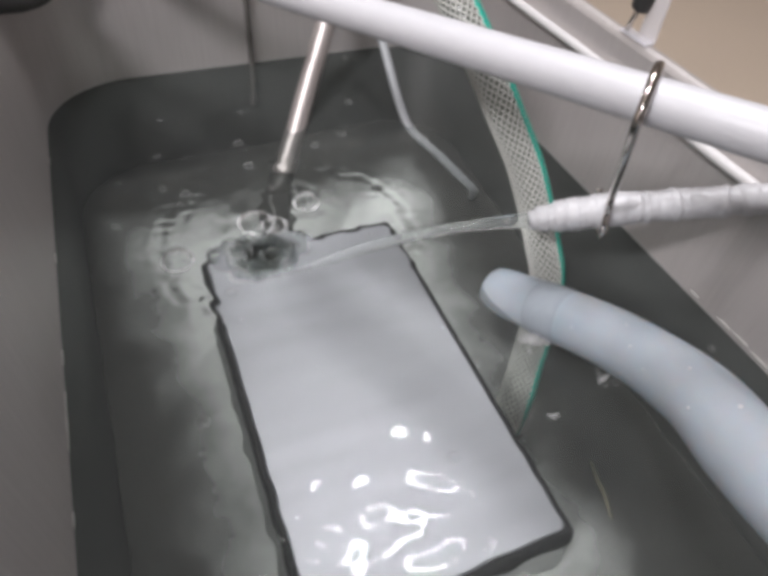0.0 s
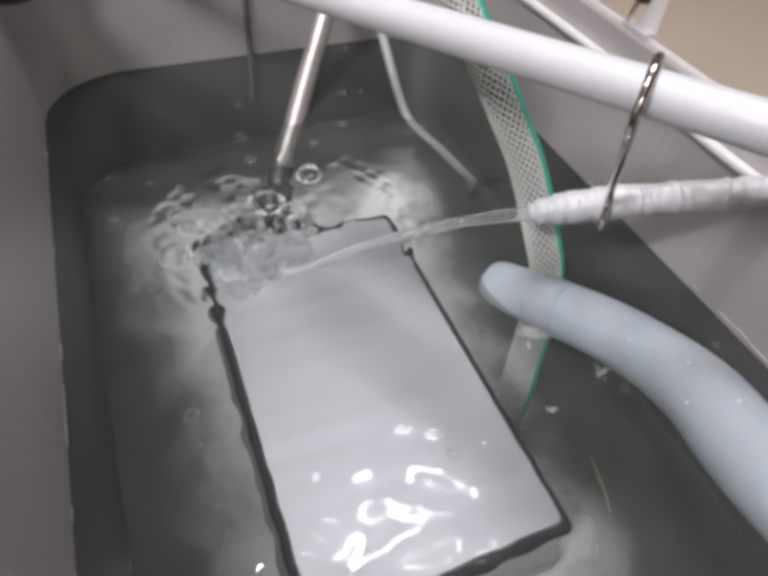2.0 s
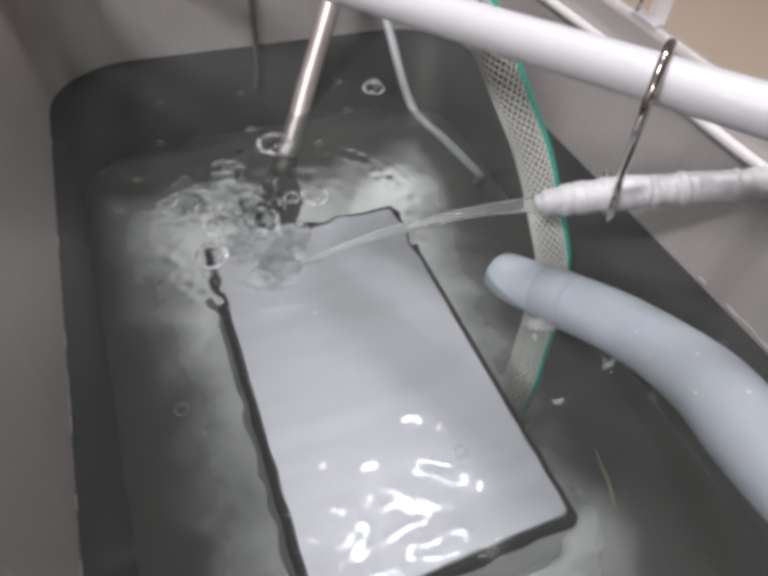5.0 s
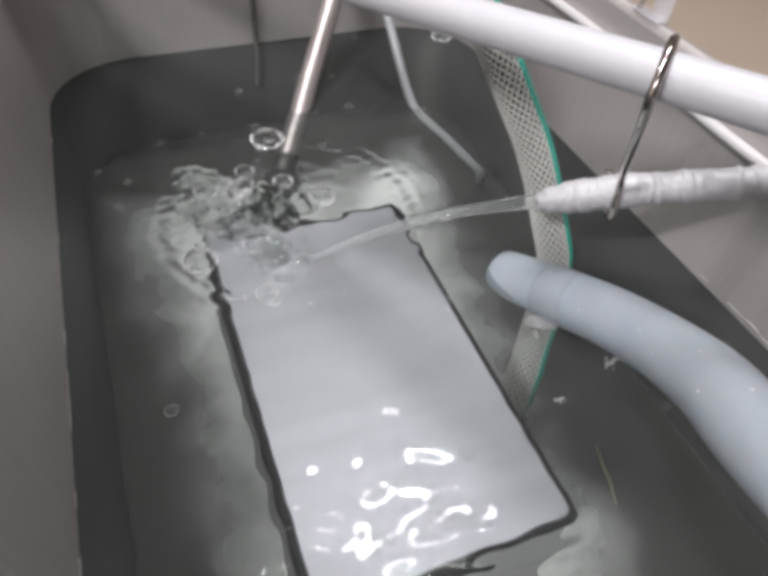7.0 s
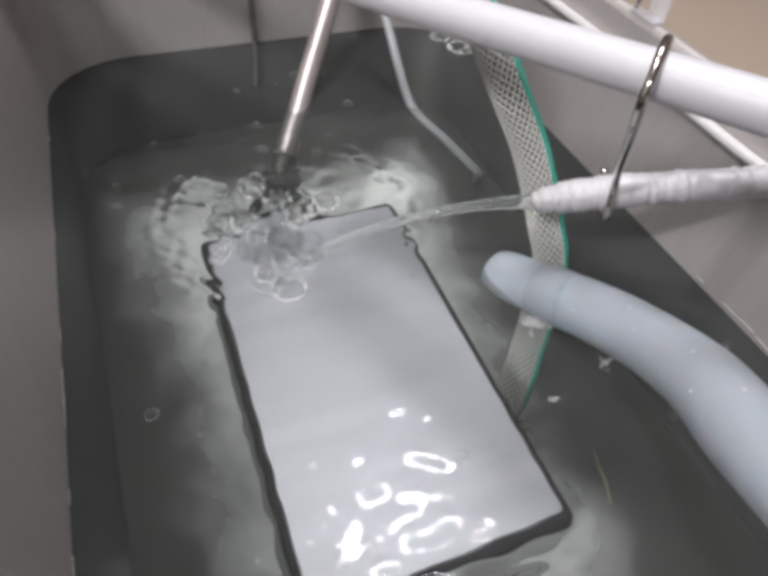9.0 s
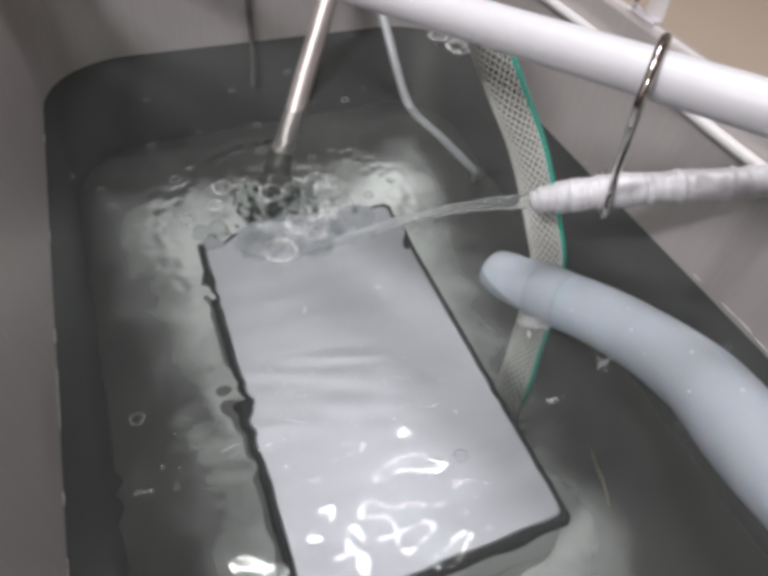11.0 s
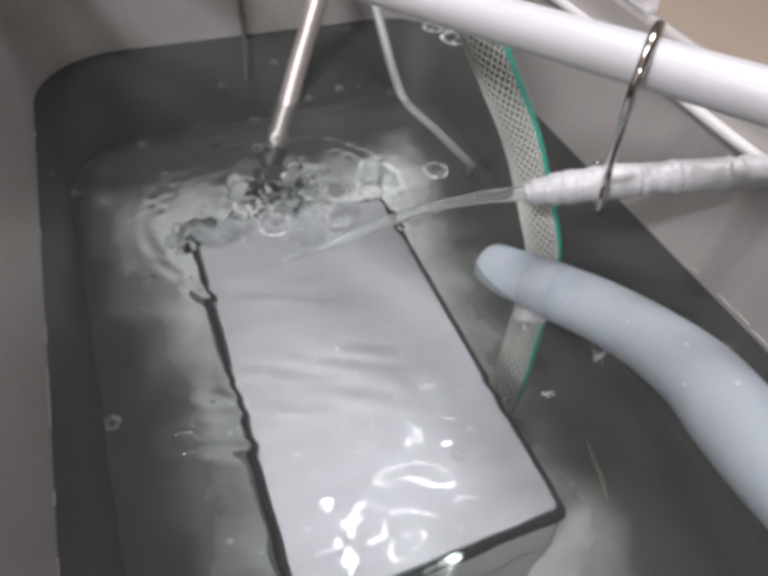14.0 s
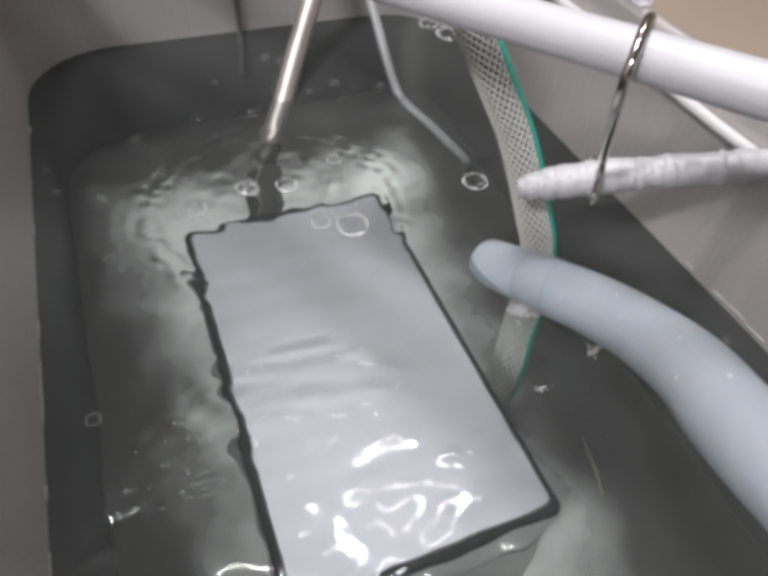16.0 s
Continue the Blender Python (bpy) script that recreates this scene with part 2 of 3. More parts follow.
def build_tank():
    tank = tagged(thing("tank"), "brushed stainless steel tank filled with water, on a worktop", "tank")
    rings = []
    for inset, z in ((0.0004, DEPTH), (0.0001, DEPTH + 0.0002), (0.0, DEPTH + 0.0005)):
        rings.append(rounded(X0 + inset, X1 - inset, Y0 + inset, Y1 - inset, 0.062 - inset, z))
    for z in (-0.09, -0.05, -0.001, 0.03, 0.06, RIM - 0.004):
        rings.append(rounded(X0, X1, Y0, Y1, 0.062, z))
    for out, z in ((0.0012, RIM - 0.001), (0.003, RIM), (0.006, RIM), (0.0075, RIM - 0.002), (0.0075, RIM - 0.012)):
        rings.append(rounded(X0 - out, X1 + out, Y0 - out, Y1 + out, 0.062 + out, z))
    for out, z in ((0.006, RIM - 0.012), (0.006, RIM - 0.004), (0.003, RIM - 0.004), (0.003, DEPTH - 0.003)):
        rings.append(rounded(X0 - out, X1 + out, Y0 - out, Y1 + out, 0.062 + out, z))
    part("wall", loft(rings[5:9]), STEEL, tank)
    part("lower_wall", loft(rings[2:6]), UNDERWATER_SHADE, tank, "dull steel below the waterline, shade put into its colour")
    floor_bm = loft(rings[:3])
    floor_bm.faces.new([v for v in floor_bm.verts][:len(rings[0])])
    part("tank_floor", floor_bm, BASIN, tank, "dark blotchy steel floor", smooth=False)
    part("rim", loft(rings[8:14]), STEEL, tank, "folded steel rim")
    outer = loft(rings[13:])
    outer.faces.new([v for v in outer.verts][-len(rings[0]):][::-1])
    part("outer_wall", outer, STEEL, tank)
    return tank


# ---- the water ----
CHURN, CHURN_R, CORE_R = (0.066, 0.276), 0.090, 0.056
FRONT, FRONT_R = (0.040, 0.088), 0.099


def waves(seed, count, short, long, slope, spread=3.15, heading=math.pi / 2):
    rng = random.Random(seed)
    rows = []
    for _ in range(count):
        lam, a = rng.uniform(short, long), heading + rng.uniform(-spread, spread)
        rows.append((2 * math.pi / lam * math.cos(a), 2 * math.pi / lam * math.sin(a), rng.uniform(0, 6.28), slope * lam / (2 * math.pi)))
    return np.array(rows)


def wave_height(w, x, y):
    return sum(a * np.sin(kx * x + ky * y + ph) for kx, ky, ph, a in w)


def water_ring(name, inner, outer, w, mat, turns=400, rows=80, rough=None, margin=0.25, swell=0.0):
    """A disc (inner = 0) or ring of water whose waves die out towards its edges; the southern half may carry rougher waves of its own."""
    bm = bmesh.new()
    rings = []
    for i in range(rows + 1):
        r = inner + (outer - inner) * i / rows
        if r == 0:
            r = 1e-5
        fade = min(1.0, (outer - r) / (margin * outer))
        if inner:
            fade = min(fade, (r - inner) / (0.2 * outer))
        fade = fade * fade * (3 - 2 * fade)
        ring = []
        for k in range(turns):
            a = 2 * math.pi * k / turns
            x, y = r * math.cos(a), r * math.sin(a)
            z = fade * wave_height(w, x, y)
            if swell:
                z += fade * swell * (0.55 + 0.45 * math.sin(2 * a + 9 * r / outer)) * math.sin(2 * math.pi * r / 0.0105 + 0.8 * math.sin(3 * a))
            if rough is not None:
                share = min(1.0, max(0.0, (-0.022 - y) / 0.020))
                z = z * (1 - share) + share * fade * wave_height(rough, x, y)
            ring.append((x, y, z))
        rings.append(ring)
    loft(rings[::-1], bm)
    me = mesh_of(name, bm, mat)
    ob = new(name, me)
    ob.visible_shadow = False
    return ob


def build_water():
    bm = bmesh.new()
    loops = [rounded(X0 + 0.0002, X1 - 0.0002, Y0 + 0.0002, Y1 - 0.0002, 0.062, 0)]
    for c, r in ((CHURN, CHURN_R), (FRONT, FRONT_R)):
        loops.append([Vector((c[0] + r * math.cos(2 * math.pi * k / 220), c[1] + r * math.sin(2 * math.pi * k / 220), 0)) for k in range(220)])
    vs = [bm.verts.new(q) for ring in loops for q in ring]
    for tri in geometry.tessellate_polygon(loops):
        f = bm.faces.new([vs[i] for i in tri])
        f.normal_update()
        if f.normal.z < 0:
            f.normal_flip()
    sheet = new("water", mesh_of("water", bm, CALM, smooth=False))
    sheet.visible_shadow = False
    tagged(sheet, "clear cold water standing in the steel tank", "water", kind="structure")
    core = water_ring("churning_water", 0, CORE_R, waves(3, 16, 0.010, 0.026, 0.040), RIPPLED)
    tagged(core, "churning clear water under the falling jet", "water", "moving water")
    band = water_ring("ripple_ring", CORE_R, CHURN_R, waves(5, 24, 0.007, 0.017, 0.055), RIPPLED, swell=0.00030)
    tagged(band, "ring of ripples round the churning water", "water", "moving water")
    near = water_ring("ripple_patch", 0, FRONT_R, waves(8, 14, 0.011, 0.024, 0.0165, 0.9), RIPPLED, rows=130, margin=0.18,
                      rough=np.concatenate((waves(9, 12, 0.0075, 0.015, 0.085, 0.5), waves(10, 8, 0.012, 0.026, 0.050, 0.35, 0.5))))
    tagged(near, "patch of small glittering ripples over the steel box", "water", "moving water")
    core.location = band.location = (CHURN[0], CHURN[1], 0)
    near.location = (FRONT[0], FRONT[1], 0)
    return core, band, near


# ---- the sunken box with its tube ----
BX0, BX1, BY0, BY1, BTOP = 0.0130, 0.1385, 0.0635, 0.288, -0.03


def build_box():
    box = tagged(thing("transducer_box"), "sunken satin stainless steel box with dark edged lid", "metal box")
    body = [rounded(BX0 + o, BX1 - o, BY0 + o, BY1 - o, 0.004, z, 4) for o, z in
            ((-0.0005, -0.0795), (-0.0010, -0.078), (0.0012, BTOP - 0.005), (0.0050, BTOP - 0.0032))]
    part("body", loft(body, close=True), DULL, box, smooth=False)
    lower = [rounded(BX0 + o, BX1 - o, BY0 + o, BY1 - o, 0.004, z, 4) for o, z in
             ((-0.0010, DEPTH + 0.0015), (-0.0010, -0.081), (-0.0005, -0.0798))]
    part("lower_shell", loft(lower, close=True), DULL, box, smooth=False)
    seam = [rounded(BX0 + o, BX1 - o, BY0 + o, BY1 - o, 0.004, z, 4) for o, z in ((-0.0014, -0.0803), (-0.0014, -0.0790))]
    part("seam", loft(seam), EDGE_SHADE_JOINT, box, "thin dark joint round the box", smooth=False)
    lid = [rounded(BX0 + o, BX1 - o, BY0 + o, BY1 - o, 0.004, z, 4) for o, z in
           ((0.0034, BTOP - 0.003), (0.0034, BTOP - 0.0006), (0.0040, BTOP))]
    part("lid", loft(lid, close=True), PLATE, box, "bright satin steel lid", smooth=False)
    # dark band in place of the dark reflection on the rounded steel edge
    edge_shade = [rounded(BX0 + o, BX1 - o, BY0 + o, BY1 - o, 0.004, z, 4) for o, z in
            ((0.0036, BTOP - 0.0092), (0.0, BTOP - 0.0092), (-0.0006, BTOP - 0.0080), (-0.0004, BTOP - 0.004), (0.0006, BTOP - 0.0014), (0.0022, BTOP - 0.0004), (0.0036, BTOP - 0.0006))]
    part("edge_shade", loft(edge_shade), EDGE_SHADE_JOINT, box, "dark band painted for the lid edge's shade")
    return box


def build_lit_floor():
    """A pale sheet on the tank floor: painted light, thinning out unevenly to its edges."""
    bm = bmesh.new()
    nx, ny = 24, 40
    x0, x1, y0, y1 = -0.058, 0.264, -0.03, 0.440
    grid = [[bm.verts.new((x0 + (x1 - x0) * i / nx, y0 + (y1 - y0) * j / ny, DEPTH + 0.0010 + 0.0004 * noise.noise((i * 0.4, j * 0.4, 0)))) for j in range(ny + 1)] for i in range(nx + 1)]
    for i in range(nx):
        for j in range(ny):
            bm.faces.new((grid[i][j], grid[i + 1][j], grid[i + 1][j + 1], grid[i][j + 1]))
    ob = new("lit_floor", mesh_of("lit_floor", bm, LIT_FLOOR))
    return tagged(ob, "pale painted light on the tank floor round the box", "deposit", kind="stuff")


def build_tube_fitting():
    steel = tagged(thing("steel_tube"), "polished stainless tube slanting into the water to the box", "pipe")
    part("tube", tube(spline([(0.1755, 0.4880, 0.080), (0.1465, 0.446, 0.0455), (0.1066, 0.3914, 0.0), (0.0835, 0.3545, -0.0305)], 6), 0.0075, 24), TUBE_STEEL, steel)
    part("union", tube([Vector((0.0842, 0.357, -0.0285)), Vector((0.0765, 0.343, -0.043))], 0.0088, 24), FITTING, steel, "dull threaded union")
    bm = bmesh.new()
    tube([Vector((0.0772, 0.345, -0.0405)), Vector((0.062, 0.296, -0.083))], 0.0125, 6, bm=bm)
    bmesh.ops.bevel(bm, geom=bm.edges[:], offset=0.0008, segments=1, affect="EDGES")
    part("hex_nut", bm, FITTING, steel, "dull dark hexagonal coupling", smooth=False)
    part("elbow", tube(spline([(0.0635, 0.302, -0.078), (0.061, 0.294, -0.086), (0.061, 0.287, -0.088)], 4), 0.010, 20), FITTING, steel)
    return steel


# ---- hoses, pipe, hook, nozzle ----
def build_pvc():
    pipe = tagged(thing("pvc_pipe"), "glossy white plastic pipe lying across the tank", "pipe")
    a, b = Vector((0.112, 0.256, 0.1318)), Vector((0.180, 0.122, 0.1466))
    d = b - a
    bm = tube([a - d * 2.6, a, b, b + d * 1.1], 0.0084, 36, caps=False)
    tube([a - d * 2.6, a, b, b + d * 1.1], 0.0069, 36, caps=False, bm=bm)
    part("wall", bm, PVC, pipe)
    return pipe


def build_hook():
    hook = tagged(thing("s_hook"), "worn chromed wire hook over the white pipe", "hook")
    line = spline([(0.1790, 0.1560, 0.136), (0.1782, 0.1555, 0.1460), (0.1735, 0.1520, 0.1530), (0.1660, 0.1460, 0.1550), (0.1590, 0.1395, 0.1505), (0.1555, 0.1360, 0.1435),
                   (0.1580, 0.1375, 0.132), (0.1670, 0.1445, 0.1165), (0.1800, 0.1555, 0.096), (0.1900, 0.1635, 0.0815), (0.1935, 0.1655, 0.0725),
                   (0.1930, 0.1635, 0.0630), (0.1955, 0.1650, 0.0555), (0.2015, 0.1735, 0.0505), (0.2075, 0.1840, 0.0545), (0.2085, 0.1890, 0.0640)], 8)
    part("wire", tube(line, 0.0018, 14), HOOK_STEEL, hook)
    return hook


NOZ = [(0.1701, 0.1899, 0.052), (0.1782, 0.1866, 0.0545), (0.1886, 0.1819, 0.0575), (0.2024, 0.1751, 0.0622), (0.2182, 0.1674, 0.0665), (0.2353, 0.1586, 0.071), (0.2606, 0.1433, 0.079), (0.2859, 0.128, 0.087), (0.3188, 0.1081, 0.1094)]


def build_nozzle():
    noz = tagged(thing("nozzle_hose"), "frosted white taped hose nozzle hung in the hook", "hose")
    line = spline(NOZ, 44)
    rng = random.Random(4)
    wraps, at = [], 0.0
    while at < 1.0:
        wraps.append((at, rng.uniform(-0.00060, 0.00070)))
        at += rng.uniform(0.012, 0.034)

    def radius(u, a):
        taper = 0.0044 + 0.0036 * min(1.0, u / 0.22) ** 0.75 - 0.0012 * max(0.0, u - 0.3)
        layer = 0.0
        for k, (start, lift) in enumerate(wraps):
            edge = start + 0.006 * math.sin(a + 2.0 * k)
            layer += (lift - (wraps[k - 1][1] if k else 0.0)) * min(1.0, max(0.0, (u - edge) / 0.0035))
        crease = 0.00042 * noise.noise((u * 70, math.cos(a) * 1.6, math.sin(a) * 1.6)) + 0.00022 * noise.noise((u * 9, math.cos(a) * 5, math.sin(a) * 5))
        return taper + (layer + crease) * min(1.0, 0.4 + u * 6)

    bm = tube(line, radius, 28, caps=False)
    tube(line, 0.0036, 16, caps=False, bm=bm)
    part("sleeve", bm, NOZZLE, noz)
    rim = tube([line[0] + (line[1] - line[0]) * 0.0, line[1]], lambda u, a: 0.0050 - 0.0010 * (1 - u), 28)
    part("tip", rim, NOZZLE, noz, "blunt frosted nozzle tip")
    return noz


BRAID_LINE = [(0.150, 0.305, 0.158), (0.158, 0.277, 0.131), (0.165, 0.257, 0.112), (0.1745, 0.2365, 0.086), (0.1856, 0.2204, 0.058), (0.193, 0.2000, 0.022),
              (0.1970, 0.1905, -0.001), (0.1925, 0.1815, -0.030), (0.1815, 0.1690, -0.052), (0.1625, 0.1490, -0.082), (0.158, 0.147, -0.115), (0.170, 0.158, -0.1385)]


def build_braided_hose():
    hose = tagged(thing("braided_hose"), "clear braid-reinforced water hose with a green stripe", "hose")
    line = spline(BRAID_LINE, 42)
    part("wall", tube(line, 0.0088, 28), HOSE_WALL, hose)
    fr = frames_along(line)
    length = [0.0]
    for a, b in zip(line, line[1:]):
        length.append(length[-1] + (b - a).length)
    for turn in (1, -1):
        for k in range(17):
            pts = [q + (n * math.cos(t) + b * math.sin(t)) * 0.0093 for (q, n, b), s in zip(fr, length)
                   for t in [2 * math.pi * k / 17 + turn * s * 2 * math.pi / 0.078]]
            part("braid_thread", tube(pts, 0.00062, 5, caps=False), BRAID, hose)
    side = Vector((0.66, -0.60, 0.45))
    for off in (-0.16, 0.22):
        bm = bmesh.new()
        rows = []
        for q, n, b in fr:
            base = math.atan2(side.dot(b), side.dot(n)) + off
            rows.append([bm.verts.new(q + (n * math.cos(base + w) + b * math.sin(base + w)) * r) for w, r in ((-0.17, 0.0088), (-0.14, 0.0099), (0.0, 0.0102), (0.14, 0.0099), (0.17, 0.0088))])
        for r0, r1 in zip(rows, rows[1:]):
            for i in range(4):
                bm.faces.new((r0[i], r0[i + 1], r1[i + 1], r1[i]))
        part("stripe", bm, GREEN, hose, "green plastic stripe")
    return hose


BIG_LINE = [(0.1690, 0.1990, -0.0080), (0.1722, 0.1870, -0.0040), (0.1788, 0.1670, 0.005), (0.188, 0.138, 0.0165), (0.1905, 0.109, 0.029), (0.180, 0.0755, 0.050), (0.166, 0.047, 0.066),
            (0.156, 0.020, 0.080), (0.150, -0.020, 0.094), (0.160, -0.080, 0.112), (0.200, -0.15, 0.135)]


def build_big_hose():
    hose = tagged(thing("silicone_hose"), "thick milky translucent silicone hose dipping into the water", "hose")
    line = spline(BIG_LINE, 14)
    bm = tube(line, lambda u, a: 0.0153 - 0.0018 * max(0.0, 1 - u / 0.10) ** 2, 40, caps=False)
    tube(line, 0.0105, 32, caps=False, bm=bm)
    loops = [e for e in bm.edges if e.is_boundary]
    bmesh.ops.bridge_loops(bm, edges=[e for e in loops if (e.verts[0].co - line[0]).length < 0.02])
    bmesh.ops.recalc_face_normals(bm, faces=bm.faces[:])
    part("wall", bm, SILICONE, hose)
    ring = bmesh.new()
    tube(line[26:36], lambda u, a: 0.0153 + 0.0004 * math.sin(math.pi * u), 40, caps=False, bm=ring)
    part("collar", ring, COLLAR, hose, "greyer collar where the hose meets the water")
    for i, turn in ((40, 0.3), (52, -0.5), (58, 0.1), (64, 0.5), (71, -0.2), (78, 0.6), (83, -0.4)):
        q, n, b = frames_along(line)[i]
        up = Vector((-0.55, -0.35, 0.76))
        base = math.atan2(up.dot(b), up.dot(n)) + turn
        drop = bmesh.new()
        made = bmesh.ops.create_icosphere(drop, subdivisions=2, radius=0.0005 + 0.00008 * (i % 4))["verts"]
        for v in made:
            v.co += q + (n * math.cos(base) + b * math.sin(base)) * 0.0153
        # opaque white stands in for each droplet's glint
        part("droplet", drop, WHITE_CABLE, hose, "tiny water droplet, its glint painted white")
    return hose


def build_thin_tube():
    ob = tagged(thing("thin_tube"), "thin milky plastic tube dipping into the water", "tube")
    line = spline([(0.172, 0.492, 0.120), (0.178, 0.452, 0.080), (0.1815, 0.413, 0.040), (0.1849, 0.3684, 0.0), (0.199, 0.335, -0.020), (0.2175, 0.312, -0.050), (0.231, 0.332, -0.082), (0.244, 0.350, -0.115), (0.254, 0.364, -0.1462)], 10)
    bm = tube(line, lambda u, a: 0.0034, 16, caps=False)
    part("wall", bm, TUBING, ob)
    return ob


def build_wall_wires():
    wire = tagged(thing("dark_wire"), "thin dark wire hanging down the tank wall", "wire")
    part("wire", tube(spline([(0.094, 0.503, RIM + 0.002), (0.095, 0.489, RIM + 0.001), (0.096, 0.4885, 0.05), (0.096, 0.4885, 0.0), (0.0955, 0.4885, -0.04), (0.094, 0.4885, -0.075)], 6), 0.0022, 10), DARK_WIRE, wire)
    cable = tagged(thing("white_cable"), "white plastic cable running along the tank wall", "cable")
    part("cable", tube(spline([(0.2673, 0.46, 0.079), (0.2673, 0.38, 0.079), (0.2673, 0.28, 0.0805), (0.2673, 0.18, 0.079), (0.2673, 0.10, 0.080), (0.2673, -0.05, 0.080)], 6), 0.0030, 14), WHITE_CABLE, cable)
    dark = tagged(thing("black_cable"), "black cable slung over the tank corner", "cable")
    part("cable", tube(spline([(-0.080, 0.36, RIM + 0.008), (-0.066, 0.40, RIM - 0.002), (-0.052, 0.448, 0.082), (-0.040, 0.474, 0.077), (-0.020, 0.486, 0.092), (-0.012, 0.500, RIM + 0.008)], 8), 0.007, 14), KNOB, dark)


def build_clip():
    clip = tagged(thing("wall_clip"), "clear plastic clip with a black knob on the rim", "clip")
    part("strip", block(0.2763, 0.2775, 0.2520, 0.2660, RIM + 0.0010, 0.142, 0.0005), CLIP, clip, "clear upright plastic strip", smooth=False)
    part("foot", block(0.2700, 0.2775, 0.2520, 0.2745, RIM + 0.0004, RIM + 0.0018, 0.0004), CLIP, clip, smooth=False)
    part("stem", tube([Vector((0.2720, 0.2715, RIM + 0.001)), Vector((0.2730, 0.2680, 0.119))], 0.0014, 12), HOOK_STEEL, clip, "metal stem")
    bm = tube([Vector((0.2728, 0.2680, 0.1165)), Vector((0.2730, 0.2677, 0.1180)), Vector((0.2734, 0.2665, 0.1255)), Vector((0.2735, 0.2662, 0.1270))],
              lambda u, a: (0.0052 if 0.2 < u < 0.8 else 0.0042) + 0.0003 * math.cos(12 * a), 36)
    part("knob", bm, KNOB, clip, "black knurled knob")


# ---- bubbles, foam, drops ----
def bubble_meshes():
    out = []
    for flat in (0.75, 0.9, 1.0):
        bm = bmesh.new()
        rings = []
        for i in range(11):
            a = radians(86 * i / 10)
            rings.append([(math.cos(a) * math.cos(2 * math.pi * k / 28), math.cos(a) * math.sin(2 * math.pi * k / 28), flat * math.sin(a)) for k in range(28)])
        loft(rings, bm)
        film = mesh_of("film", bm, FILM)
        bm = bmesh.new()
        ring = [Vector((1.02 * math.cos(2 * math.pi * k / 40), 1.02 * math.sin(2 * math.pi * k / 40), 0.02)) for k in range(41)]
        tube(ring, lambda u, a: 0.068 + 0.036 * math.sin(5 * 6.283 * u + 9 * flat) + 0.018 * math.sin(11 * 6.283 * u), 8, caps=False, bm=bm)
        edge = mesh_of("meniscus", bm, RIMGLASS)
        bm = bmesh.new()
        rng = random.Random(int(flat * 100))
        for _ in range(34):
            a, e = rng.uniform(0, 6.28), rng.choice((0.0, 0.05, 0.1, 0.25, 0.6))
            q = Vector((math.cos(a) * math.cos(e), math.sin(a) * math.cos(e), flat * math.sin(e))) * 1.01
            for v in bmesh.ops.create_icosphere(bm, subdivisions=1, radius=rng.uniform(0.05, 0.15))["verts"]:
                v.co += q
        out.append((film, edge, mesh_of("froth", bm, RIMGLASS)))
    return out


def build_bubble(kinds, r, x, y, label, group, name="bubble"):
    film, edge, froth = kinds[int(r * 1e5) % 3]
    ob = tagged(thing(name, (x, y, 0.0)), label, "bubble", group)
    for n_, me in (("film", film), ("meniscus", edge), ("froth", froth))[:3 if r > 0.003 else 2]:
        p = new(n_, me)
        p.parent = ob
        p.visible_shadow = False
        p.scale = (r, r, r)
    return ob


def foam(name, centre, spread, count, seed, label, mat, size=(0.0006, 0.0018)):
    rng = random.Random(seed)
    bm = bmesh.new()
    for _ in range(count):
        q = Vector(centre) + Vector((rng.gauss(0, spread[0]), rng.gauss(0, spread[1]), rng.uniform(-0.0002, 0.0012)))
        made = bmesh.ops.create_icosphere(bm, subdivisions=2, radius=rng.uniform(*size))["verts"]
        for v in made:
            v.co += q
    ob = new(name, mesh_of(name, bm, mat))
    return tagged(ob, label, "foam", kind="stuff")


